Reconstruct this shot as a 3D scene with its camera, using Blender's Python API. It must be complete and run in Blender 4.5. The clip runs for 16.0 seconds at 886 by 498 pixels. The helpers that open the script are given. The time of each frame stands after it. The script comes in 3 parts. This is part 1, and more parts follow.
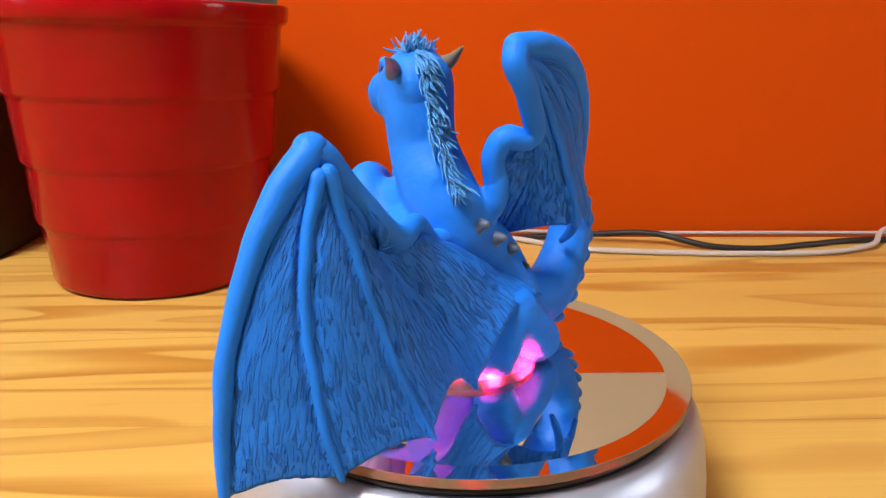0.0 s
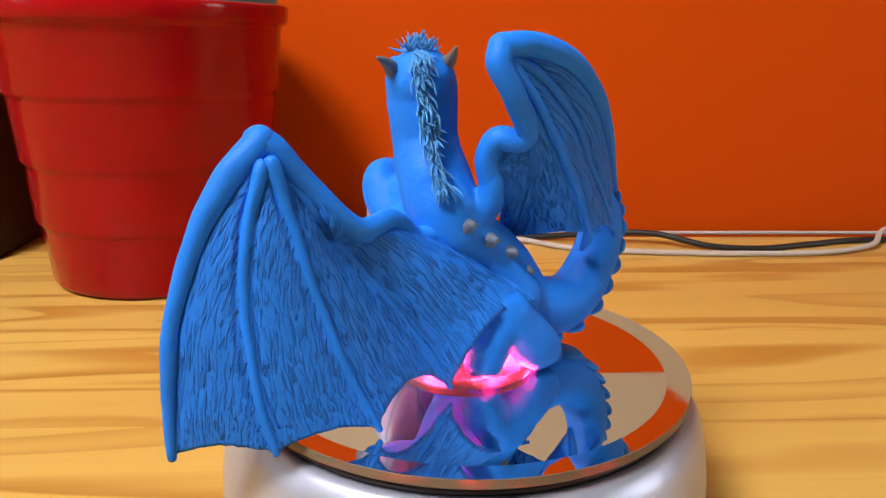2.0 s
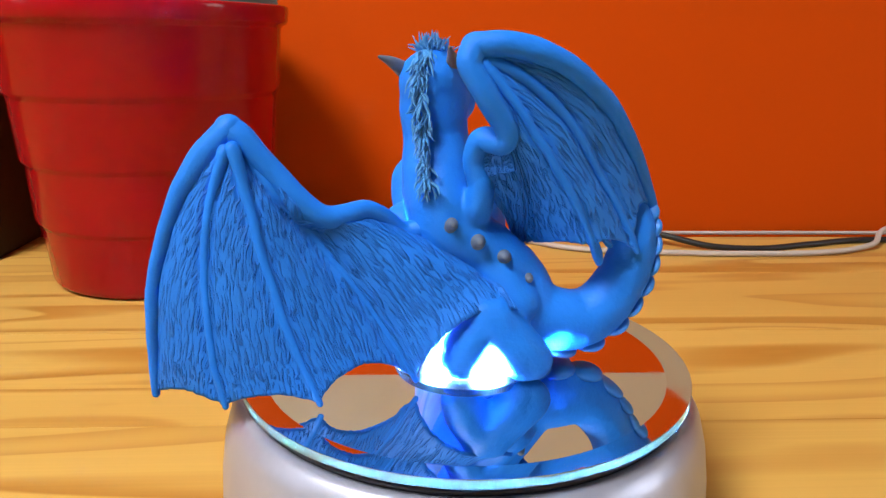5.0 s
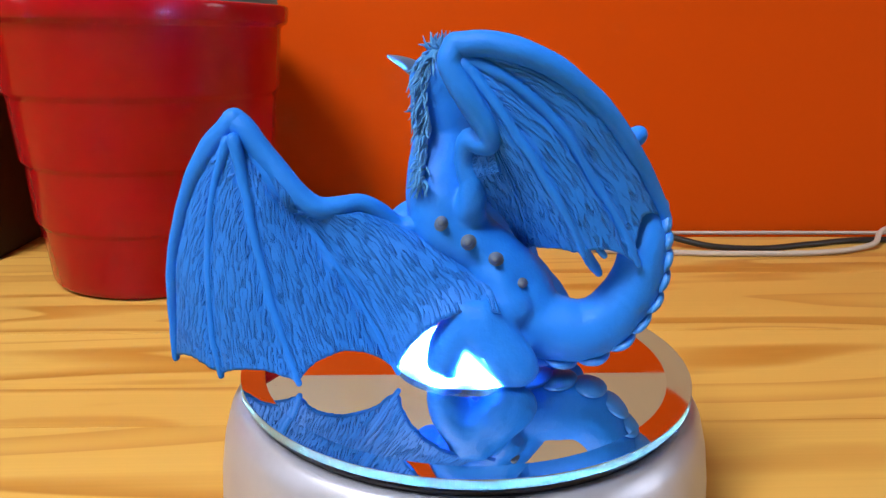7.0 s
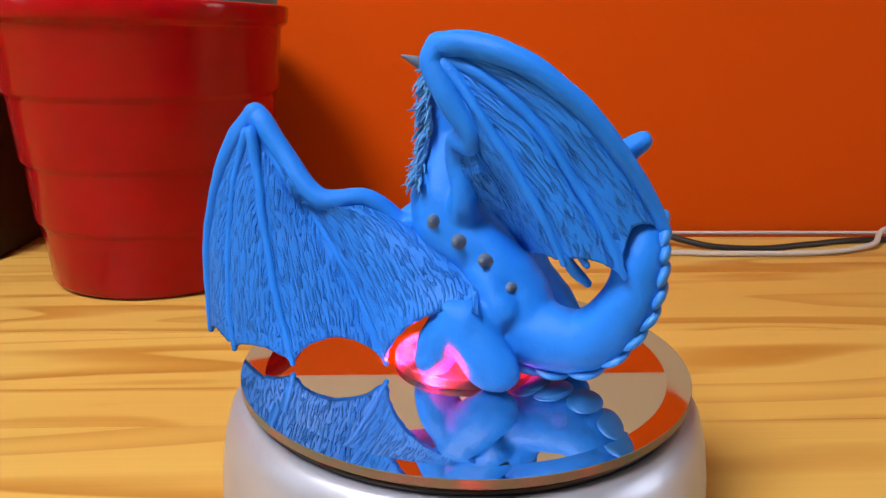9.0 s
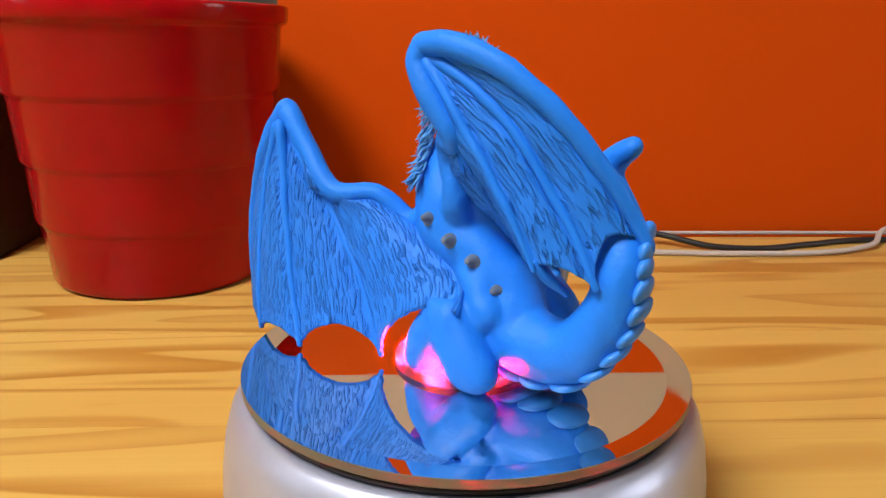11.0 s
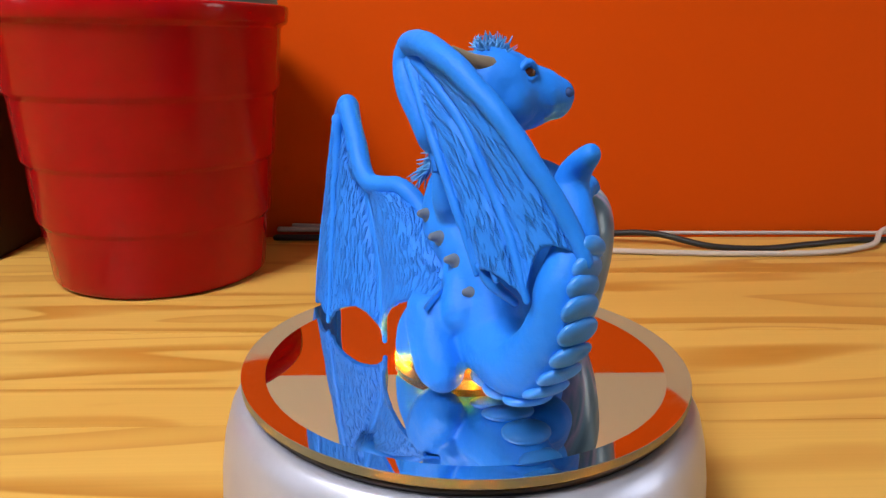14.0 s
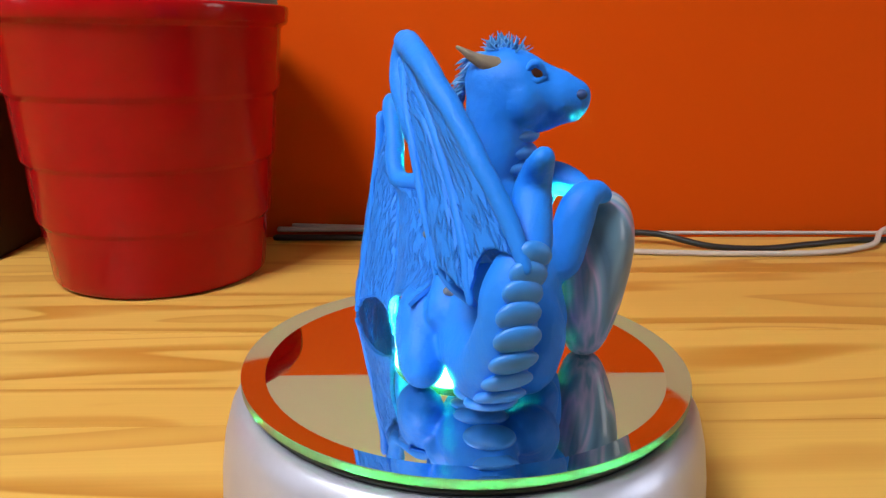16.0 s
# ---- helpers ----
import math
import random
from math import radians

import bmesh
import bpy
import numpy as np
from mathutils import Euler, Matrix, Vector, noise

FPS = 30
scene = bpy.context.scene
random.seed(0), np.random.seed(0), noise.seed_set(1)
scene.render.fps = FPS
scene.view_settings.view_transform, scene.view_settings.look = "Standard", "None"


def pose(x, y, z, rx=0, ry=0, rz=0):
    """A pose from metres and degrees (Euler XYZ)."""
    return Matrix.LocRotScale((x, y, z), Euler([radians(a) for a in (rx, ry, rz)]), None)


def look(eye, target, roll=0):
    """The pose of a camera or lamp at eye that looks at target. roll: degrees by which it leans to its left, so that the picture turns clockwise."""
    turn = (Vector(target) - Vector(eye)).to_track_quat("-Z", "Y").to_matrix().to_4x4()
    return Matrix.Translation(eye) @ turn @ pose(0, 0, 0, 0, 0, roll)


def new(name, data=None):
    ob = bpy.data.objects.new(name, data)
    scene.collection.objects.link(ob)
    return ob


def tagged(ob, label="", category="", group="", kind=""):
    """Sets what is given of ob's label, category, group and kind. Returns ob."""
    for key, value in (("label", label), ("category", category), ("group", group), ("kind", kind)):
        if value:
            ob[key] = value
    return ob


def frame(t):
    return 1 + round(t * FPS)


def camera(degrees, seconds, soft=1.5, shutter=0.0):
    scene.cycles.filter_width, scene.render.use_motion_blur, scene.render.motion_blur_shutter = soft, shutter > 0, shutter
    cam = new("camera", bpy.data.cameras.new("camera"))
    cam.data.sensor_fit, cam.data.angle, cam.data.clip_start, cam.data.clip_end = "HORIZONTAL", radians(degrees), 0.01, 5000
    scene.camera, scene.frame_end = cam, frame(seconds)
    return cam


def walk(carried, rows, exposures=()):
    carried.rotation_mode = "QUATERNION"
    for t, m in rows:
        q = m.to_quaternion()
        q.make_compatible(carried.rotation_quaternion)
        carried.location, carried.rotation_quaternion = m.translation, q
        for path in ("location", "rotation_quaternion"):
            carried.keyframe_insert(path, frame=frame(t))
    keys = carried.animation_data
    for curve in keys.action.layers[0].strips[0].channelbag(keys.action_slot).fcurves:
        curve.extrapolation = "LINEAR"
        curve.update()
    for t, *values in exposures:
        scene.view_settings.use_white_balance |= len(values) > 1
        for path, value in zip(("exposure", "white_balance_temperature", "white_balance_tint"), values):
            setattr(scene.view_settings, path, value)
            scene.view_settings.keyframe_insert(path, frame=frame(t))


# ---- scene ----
# ---------------------------------------------------------------- camera
DISC = 0.055            # height of the mirror's face above the table
SPIN = -7.768           # degrees a second
cam = camera(61.9, 16.0, soft=1.35)
EYE = Vector((0.0, -0.22027, DISC + 0.09941))
AIM = Vector((math.sin(radians(-1.924)) * math.cos(radians(15.929)),
              math.cos(radians(-1.924)) * math.cos(radians(15.929)), -math.sin(radians(15.929))))
CAM = look(EYE, EYE + AIM, 0.657)
walk(cam, [(0, CAM), (16, CAM)], exposures=[(0, 0.10), (1, -0.02), (2.5, -0.08), (6, -0.12), (9, -0.17), (16, -0.17)])

# ---------------------------------------------------------------- light
world = bpy.data.worlds.new("world")
scene.world = world
world.use_nodes = True
wn = world.node_tree
sky = wn.nodes.new("ShaderNodeTexSky")
sky.sky_type = "NISHITA"
sky.sun_disc = False
sky.sun_elevation, sky.sun_rotation = radians(35), radians(80)
wn.links.new(sky.outputs[0], wn.nodes["Background"].inputs[0])
wn.nodes["Background"].inputs[1].default_value = 0.1
scene.view_settings.exposure = 0.0


PENDANT = Vector((-0.55, -0.57, 1.20))


def area_lamp(name, eye, target, sx, sy, watts, colour):
    d = bpy.data.lights.new(name, "AREA")
    d.shape, d.size, d.size_y, d.energy, d.color = "RECTANGLE", sx, sy, watts, colour
    ob = new(name, d)
    ob.matrix_world = look(eye, target)
    return ob


area_lamp("window_light", (-0.985, -0.24, 0.52), (0.0, -0.24, 0.42), 0.22, 0.74, 0.7, (0.96, 0.97, 1.0))
area_lamp("far_window_light", (1.985, -0.28, 0.52), (0.0, -0.28, 0.42), 0.50, 0.80, 7.0, (0.96, 0.97, 1.0))
area_lamp("pendant_light", PENDANT + Vector((0, 0, 0.018)), (0.0, 0.0, 0.05), 0.42, 0.42, 31.5, (1.0, 0.965, 0.93))


# ---------------------------------------------------------------- materials
def mat(name, colour, rough=0.6, metal=0.0, var=0.12, scale=60.0, bump=0.15, bscale=None, spec=0.5, coat=0.0):
    """Principled paint with two scales of variation and fine relief, at real size."""
    m = bpy.data.materials.new(name)
    m.use_nodes = True
    t = m.node_tree
    n, l = t.nodes, t.links
    b = n["Principled BSDF"]
    co = n.new("ShaderNodeTexCoord")
    big, small = n.new("ShaderNodeTexNoise"), n.new("ShaderNodeTexNoise")
    big.inputs["Scale"].default_value, big.inputs["Detail"].default_value = scale, 4
    small.inputs["Scale"].default_value, small.inputs["Detail"].default_value = (bscale or scale * 12), 6
    l.new(co.outputs["Object"], big.inputs["Vector"])
    l.new(co.outputs["Object"], small.inputs["Vector"])
    mix = n.new("ShaderNodeMix")
    mix.data_type = "RGBA"
    mix.inputs["A"].default_value = (*[c * (1 - var) for c in colour], 1)
    mix.inputs["B"].default_value = (*[min(1, c * (1 + var)) for c in colour], 1)
    avg = n.new("ShaderNodeMath")
    avg.operation = "MULTIPLY_ADD"
    avg.inputs[1].default_value, avg.inputs[2].default_value = 0.3, 0.0
    l.new(small.outputs["Fac"], avg.inputs[0])
    add = n.new("ShaderNodeMath")
    add.operation = "MULTIPLY_ADD"
    add.inputs[1].default_value = 0.7
    l.new(big.outputs["Fac"], add.inputs[0])
    l.new(avg.outputs[0], add.inputs[2])
    l.new(add.outputs[0], mix.inputs["Factor"])
    l.new(mix.outputs["Result"], b.inputs["Base Color"])
    rr = n.new("ShaderNodeMapRange")
    rr.inputs["To Min"].default_value, rr.inputs["To Max"].default_value = max(0, rough - 0.08), min(1, rough + 0.08)
    l.new(big.outputs["Fac"], rr.inputs["Value"])
    l.new(rr.outputs["Result"], b.inputs["Roughness"])
    b.inputs["Metallic"].default_value = metal
    b.inputs["Specular IOR Level"].default_value = spec
    b.inputs["Coat Weight"].default_value = coat
    if bump:
        bp = n.new("ShaderNodeBump")
        bp.inputs["Strength"].default_value, bp.inputs["Distance"].default_value = bump, 0.0004
        l.new(small.outputs["Fac"], bp.inputs["Height"])
        l.new(bp.outputs["Normal"], b.inputs["Normal"])
    return m


def glow(name, colour, strength):
    m = bpy.data.materials.new(name)
    m.use_nodes = True
    b = m.node_tree.nodes["Principled BSDF"]
    b.inputs["Base Color"].default_value = (*[c * 0.5 for c in colour], 1)
    b.inputs["Emission Color"].default_value = (*colour, 1)
    b.inputs["Emission Strength"].default_value = strength
    return m


def pine(name):
    """Varnished pine: pale boards with broad amber streaks and arches along x, fine fibres, a tone of its own for each plank."""
    m = bpy.data.materials.new(name)
    m.use_nodes = True
    t = m.node_tree
    n, l = t.nodes, t.links
    b = n["Principled BSDF"]
    co, info = n.new("ShaderNodeTexCoord"), n.new("ShaderNodeObjectInfo")
    off = n.new("ShaderNodeVectorMath")
    off.operation = "MULTIPLY_ADD"
    off.inputs[1].default_value = (9.0, 3.0, 0.0)
    l.new(info.outputs["Random"], off.inputs[0])
    l.new(co.outputs["Object"], off.inputs[2])

    def streak(sx, sy, detail, distort):
        mp, ns = n.new("ShaderNodeMapping"), n.new("ShaderNodeTexNoise")
        mp.inputs["Scale"].default_value = (sx, sy, 1.0)
        ns.inputs["Scale"].default_value, ns.inputs["Detail"].default_value = 1.0, detail
        ns.inputs["Distortion"].default_value = distort
        l.new(off.outputs[0], mp.inputs["Vector"])
        l.new(mp.outputs[0], ns.inputs["Vector"])
        return ns.outputs["Fac"]

    def band(fac, steps):
        r = n.new("ShaderNodeValToRGB")
        e = r.color_ramp.elements
        (e[0].position, v0), (e[1].position, v1) = steps[0], steps[-1]
        e[0].color, e[1].color = (v0, v0, v0, 1), (v1, v1, v1, 1)
        for p, v in steps[1:-1]:
            e.new(p).color = (v, v, v, 1)
        l.new(fac, r.inputs[0])
        return r.outputs["Color"]

    # growth rings cut lengthwise: thin dark lines where the slow noise crosses its levels
    rings = band(streak(2.8, 23.0, 1.5, 0.4), ((0.30, 0.0), (0.385, 0.6), (0.395, 0.05), (0.52, 0.0), (0.565, 0.65), (0.60, 0.9), (0.612, 0.1), (0.665, 0.05), (0.69, 0.7), (0.70, 0.0), (0.8, 0.0)))
    soft = streak(1.2, 9.0, 2, 0.2)
    fine = streak(9.0, 620.0, 3, 0.0)
    pale, amber = n.new("ShaderNodeMix"), n.new("ShaderNodeMix")
    for q in (pale, amber):
        q.data_type = "RGBA"
    pale.inputs["A"].default_value, pale.inputs["B"].default_value = (0.63, 0.395, 0.096, 1), (0.57, 0.325, 0.070, 1)
    l.new(soft, pale.inputs["Factor"])
    amt = n.new("ShaderNodeMath")
    amt.operation = "MULTIPLY"
    amt.inputs[1].default_value = 1.0
    l.new(rings, amt.inputs[0])
    l.new(amt.outputs[0], amber.inputs["Factor"])
    l.new(pale.outputs["Result"], amber.inputs["A"])
    amber.inputs["B"].default_value = (0.40, 0.168, 0.021, 1)
    mul = n.new("ShaderNodeMix")
    mul.data_type, mul.blend_type = "RGBA", "MULTIPLY"
    mul.inputs["Factor"].default_value = 0.12
    l.new(amber.outputs["Result"], mul.inputs["A"])
    l.new(fine, mul.inputs["B"])
    hsv = n.new("ShaderNodeHueSaturation")
    hr = n.new("ShaderNodeMapRange")
    hr.inputs["To Min"].default_value, hr.inputs["To Max"].default_value = 0.92, 1.08
    l.new(info.outputs["Random"], hr.inputs["Value"])
    l.new(hr.outputs["Result"], hsv.inputs["Value"])
    l.new(mul.outputs["Result"], hsv.inputs["Color"])
    l.new(hsv.outputs["Color"], b.inputs["Base Color"])
    b.inputs["Roughness"].default_value = 0.42
    bp = n.new("ShaderNodeBump")
    bp.inputs["Strength"].default_value, bp.inputs["Distance"].default_value = 0.08, 0.0004
    l.new(fine, bp.inputs["Height"])
    l.new(bp.outputs["Normal"], b.inputs["Normal"])
    return m


def mirror_glass(name, tint, rough):
    m = bpy.data.materials.new(name)
    m.use_nodes = True
    t = m.node_tree
    n, l = t.nodes, t.links
    b = n["Principled BSDF"]
    b.inputs["Base Color"].default_value = (*tint, 1)
    b.inputs["Metallic"].default_value = 1.0
    co, dust = n.new("ShaderNodeTexCoord"), n.new("ShaderNodeTexNoise")
    dust.inputs["Scale"].default_value, dust.inputs["Detail"].default_value = 90, 8
    l.new(co.outputs["Object"], dust.inputs["Vector"])
    rr = n.new("ShaderNodeMapRange")
    rr.inputs["From Min"].default_value, rr.inputs["From Max"].default_value = 0.5, 0.8
    rr.inputs["To Min"].default_value, rr.inputs["To Max"].default_value = rough, rough + 0.06
    l.new(dust.outputs["Fac"], rr.inputs["Value"])
    l.new(rr.outputs["Result"], b.inputs["Roughness"])
    return m


def clear_glass(name, tint, rough):
    m = bpy.data.materials.new(name)
    m.use_nodes = True
    b = m.node_tree.nodes["Principled BSDF"]
    b.inputs["Base Color"].default_value = (*tint, 1)
    b.inputs["Transmission Weight"].default_value = 1.0
    b.inputs["Roughness"].default_value = rough
    b.inputs["IOR"].default_value = 1.45
    return m


def frosted(name):
    """Milky clear plastic: part rough glass, part translucent."""
    m = clear_glass(name, (0.66, 0.68, 0.68), 0.22)
    t = m.node_tree
    n, l = t.nodes, t.links
    tr, mx = n.new("ShaderNodeBsdfTranslucent"), n.new("ShaderNodeMixShader")
    tr.inputs["Color"].default_value = (0.40, 0.42, 0.42, 1)
    mx.inputs[0].default_value = 0.28
    l.new(n["Principled BSDF"].outputs[0], mx.inputs[1])
    l.new(tr.outputs[0], mx.inputs[2])
    l.new(mx.outputs[0], n["Material Output"].inputs["Surface"])
    return m


def edge_glass(name):
    """Ground rim of a glass plate: dull green-grey, and lets light from inside the plate through."""
    m = mat(name, (0.13, 0.125, 0.085), rough=0.42, var=0.15, scale=120, bump=0.05, spec=0.35)
    t = m.node_tree
    n, l = t.nodes, t.links
    tr, mx = n.new("ShaderNodeBsdfTranslucent"), n.new("ShaderNodeMixShader")
    tr.inputs["Color"].default_value = (0.55, 0.70, 0.58, 1)
    mx.inputs[0].default_value = 0.045
    l.new(n["Principled BSDF"].outputs[0], mx.inputs[1])
    l.new(tr.outputs[0], mx.inputs[2])
    l.new(mx.outputs[0], n["Material Output"].inputs["Surface"])
    return m


def membrane(name, colour, across, along, depth):
    """Clay scored with a tool: short strokes that run along the ribs, in the wing's own uv."""
    m = mat(name, colour, rough=0.62, var=0.14, scale=120, bump=0.25, bscale=1800, spec=0.35)
    t = m.node_tree
    n, l = t.nodes, t.links
    b = n["Principled BSDF"]
    uv = n.new("ShaderNodeUVMap")
    uv.uv_map = "along"
    mp = n.new("ShaderNodeMapping")
    mp.inputs["Scale"].default_value = (across, along, 1)
    l.new(uv.outputs[0], mp.inputs["Vector"])
    ns = n.new("ShaderNodeTexNoise")
    ns.inputs["Scale"].default_value, ns.inputs["Detail"].default_value = 1.0, 3
    ns.inputs["Distortion"].default_value = 0.4
    l.new(mp.outputs[0], ns.inputs["Vector"])
    cr = n.new("ShaderNodeMapRange")
    cr.inputs["From Min"].default_value, cr.inputs["From Max"].default_value = 0.33, 0.49
    l.new(ns.outputs["Fac"], cr.inputs["Value"])
    old = next(x for x in n if x.type == "BUMP")
    bp = n.new("ShaderNodeBump")
    bp.inputs["Strength"].default_value, bp.inputs["Distance"].default_value = depth, 0.0011
    l.new(cr.outputs["Result"], bp.inputs["Height"])
    l.new(old.outputs["Normal"], bp.inputs["Normal"])
    l.new(bp.outputs["Normal"], b.inputs["Normal"])
    return m


def pearly(name):
    """Polished shell: swirled bands of grey, teal and violet under a clear coat."""
    m = bpy.data.materials.new(name)
    m.use_nodes = True
    t = m.node_tree
    n, l = t.nodes, t.links
    b = n["Principled BSDF"]
    co, mp = n.new("ShaderNodeTexCoord"), n.new("ShaderNodeMapping")
    mp.inputs["Scale"].default_value, mp.inputs["Rotation"].default_value = (42, 42, 11), (0.3, 0.25, 0.3)
    l.new(co.outputs["Object"], mp.inputs["Vector"])
    ns = n.new("ShaderNodeTexNoise")
    ns.inputs["Scale"].default_value, ns.inputs["Detail"].default_value = 1.0, 3
    ns.inputs["Distortion"].default_value = 1.6
    l.new(mp.outputs[0], ns.inputs["Vector"])
    ramp = n.new("ShaderNodeValToRGB")
    e = ramp.color_ramp.elements
    e[0].position, e[0].color = 0.28, (0.05, 0.13, 0.24, 1)
    e[1].position, e[1].color = 0.72, (0.42, 0.45, 0.52, 1)
    for p, c in ((0.38, (0.12, 0.26, 0.42, 1)), (0.45, (0.34, 0.32, 0.55, 1)), (0.50, (0.09, 0.22, 0.36, 1)), (0.56, (0.30, 0.36, 0.44, 1)), (0.63, (0.27, 0.22, 0.44, 1))):
        e.new(p).color = c
    l.new(ns.outputs["Fac"], ramp.inputs[0])
    l.new(ramp.outputs["Color"], b.inputs["Base Color"])
    b.inputs["Roughness"].default_value = 0.38
    b.inputs["Coat Weight"].default_value = 0.35
    b.inputs["Coat Roughness"].default_value = 0.08
    return m


M_CLAY = mat("blue_clay", (0.009, 0.182, 0.78), rough=0.56, var=0.14, scale=70, bump=0.8, bscale=420, spec=0.25)
M_WING = membrane("scored_blue_clay", (0.007, 0.172, 0.75), 1350, 250, 0.95)
M_WING_DEEP = membrane("deeply_scored_blue_clay", (0.007, 0.178, 0.77), 850, 165, 1.0)
M_HAIR = mat("pale_blue_clay", (0.05, 0.25, 0.60), rough=0.5, var=0.2, scale=200, bump=0.0)
M_HORN = mat("grey_clay", (0.095, 0.130, 0.195), rough=0.5, var=0.25, scale=150, bump=0.3, bscale=900)
M_HORN2 = mat("brown_clay", (0.17, 0.14, 0.105), rough=0.45, var=0.25, scale=150, bump=0.3, bscale=900)
M_PLATE = mat("light_blue_clay", (0.022, 0.205, 0.70), rough=0.48, var=0.12, scale=90, bump=0.15, bscale=700)
M_EYE = mat("brown_eye", (0.05, 0.015, 0.01), rough=0.15, var=0.3, scale=500, bump=0)
# the clay's blue darkened to paint the shade inside the nostrils
M_NOSTRIL_SHADE = mat("nostril_shade_blue", (0.012, 0.05, 0.20), rough=0.7, var=0.1, scale=100, bump=0.1)
M_ORANGE = mat("orange_wall_paint", (0.52, 0.060, 0.001), rough=0.72, var=0.06, scale=3.0, bump=0.2, bscale=260, spec=0.06)
M_CREAM = mat("cream_wall_paint", (0.42, 0.31, 0.20), rough=0.8, var=0.05, scale=3.0, bump=0.2, bscale=260)
M_WHITE = mat("white_paint", (0.55, 0.52, 0.47), rough=0.7, var=0.04, scale=4.0, bump=0.15, bscale=240)
M_PINE = pine("varnished_pine")
M_RED = mat("red_glazed_plastic", (0.33, 0.0025, 0.005), rough=0.12, var=0.30, scale=24, bump=0.12, bscale=90, spec=0.20)
M_TEAL = mat("teal_plastic", (0.06, 0.15, 0.15), rough=0.5, var=0.2, scale=30)
M_SOIL = mat("potting_soil", (0.03, 0.02, 0.014), rough=0.95, var=0.5, scale=140, bump=1.0)
M_SILVER = mat("silver_plastic", (0.43, 0.46, 0.59), rough=0.33, metal=0.55, var=0.10, scale=200, bump=0.1, bscale=2500)
M_BLACK = mat("black_plastic", (0.012, 0.012, 0.014), rough=0.5, var=0.3, scale=80, bump=0.1)
M_CABLEW = mat("white_cable", (0.46, 0.40, 0.37), rough=0.5, var=0.08, scale=60, bump=0.05)
# brown wood taken down to near black, with the corner's shade in it
M_SHADED_WOOD = mat("shaded_wood", (0.012, 0.008, 0.006), rough=0.6, var=0.5, scale=22, bump=0.4)
M_KNOB = mat("tarnished_metal", (0.20, 0.16, 0.11), rough=0.45, metal=0.4, var=0.3, scale=90)
M_FLOOR = mat("grey_floor", (0.30, 0.25, 0.20), rough=0.6, var=0.15, scale=6, bump=0.1)
M_MIRROR = mirror_glass("mirror", (0.80, 0.80, 0.78), 0.01)
M_BEVEL = mirror_glass("bevelled_mirror", (0.74, 0.73, 0.70), 0.025)
M_EDGE = edge_glass("ground_glass_edge")
M_FROST = frosted("frosted_lens")
M_PANE = clear_glass("window_glass", (1, 1, 1), 0.0)
M_SHELL = pearly("pearly_shell")
# metal of the added mask that blocks the unused diodes
M_REFLECT = mat("light_mask_metal", (0.10, 0.10, 0.10), rough=0.25, metal=0.8, var=0.1, scale=200, bump=0.1)


# ---------------------------------------------------------------- builders
def part(name, bm, material, parent=None, label="", smooth=False):
    me = bpy.data.meshes.new(name)
    bm.to_mesh(me)
    bm.free()
    for m in (material if isinstance(material, (list, tuple)) else [material]):
        me.materials.append(m)
    if smooth:
        me.polygons.foreach_set("use_smooth", [True] * len(me.polygons))
    ob = new(name, me)
    if parent is not None:
        ob.parent = parent
    if label:
        ob["label"] = label
    return ob


def box(x0, y0, z0, x1, y1, z1, bevel=0.0):
    bm = bmesh.new()
    bmesh.ops.create_cube(bm, size=1)
    for v in bm.verts:
        v.co = Vector(((x0 + x1) / 2 + v.co.x * (x1 - x0), (y0 + y1) / 2 + v.co.y * (y1 - y0), (z0 + z1) / 2 + v.co.z * (z1 - z0)))
    if bevel:
        bmesh.ops.bevel(bm, geom=bm.edges[:], offset=bevel, segments=2, affect="EDGES", profile=0.6)
    return bm


def join(bm, other):
    """Add one bmesh to another and free it."""
    me = bpy.data.meshes.new("joined")
    other.to_mesh(me)
    other.free()
    bm.from_mesh(me)
    bpy.data.meshes.remove(me)


def lathe(profile, n=96, wobble=0.0):
    """A body of revolution about z from (radius, height) pairs."""
    bm = bmesh.new()
    rings = []
    for r, z in profile:
        if r < 1e-6:
            rings.append([bm.verts.new((0, 0, z))])
        else:
            rings.append([bm.verts.new((r * (1 + wobble * math.sin(3 * a)) * math.cos(a), r * math.sin(a), z))
                          for a in (2 * math.pi * i / n for i in range(n))])
    for a, b in zip(rings, rings[1:]):
        for i in range(n):
            j = (i + 1) % n
            if len(a) == 1 and len(b) == 1:
                continue
            if len(a) == 1:
                bm.faces.new((a[0], b[j], b[i]))
            elif len(b) == 1:
                bm.faces.new((a[i], a[j], b[0]))
            else:
                bm.faces.new((a[i], a[j], b[j], b[i]))
    bmesh.ops.recalc_face_normals(bm, faces=bm.faces[:])
    return bm


def spline(points, n):
    """Catmull-Rom through points of any length of tuple, n steps a span."""
    p = [np.array(q, float) for q in points]
    p = [2 * p[0] - p[1]] + p + [2 * p[-1] - p[-2]]
    out = []
    for i in range(1, len(p) - 2):
        for k in range(n):
            t = k / n
            out.append(0.5 * (2 * p[i] + (p[i + 1] - p[i - 1]) * t + (2 * p[i - 1] - 5 * p[i] + 4 * p[i + 1] - p[i + 2]) * t * t
                              + (3 * p[i] - p[i - 1] - 3 * p[i + 1] + p[i + 2]) * t ** 3))
    out.append(p[-2])
    return out


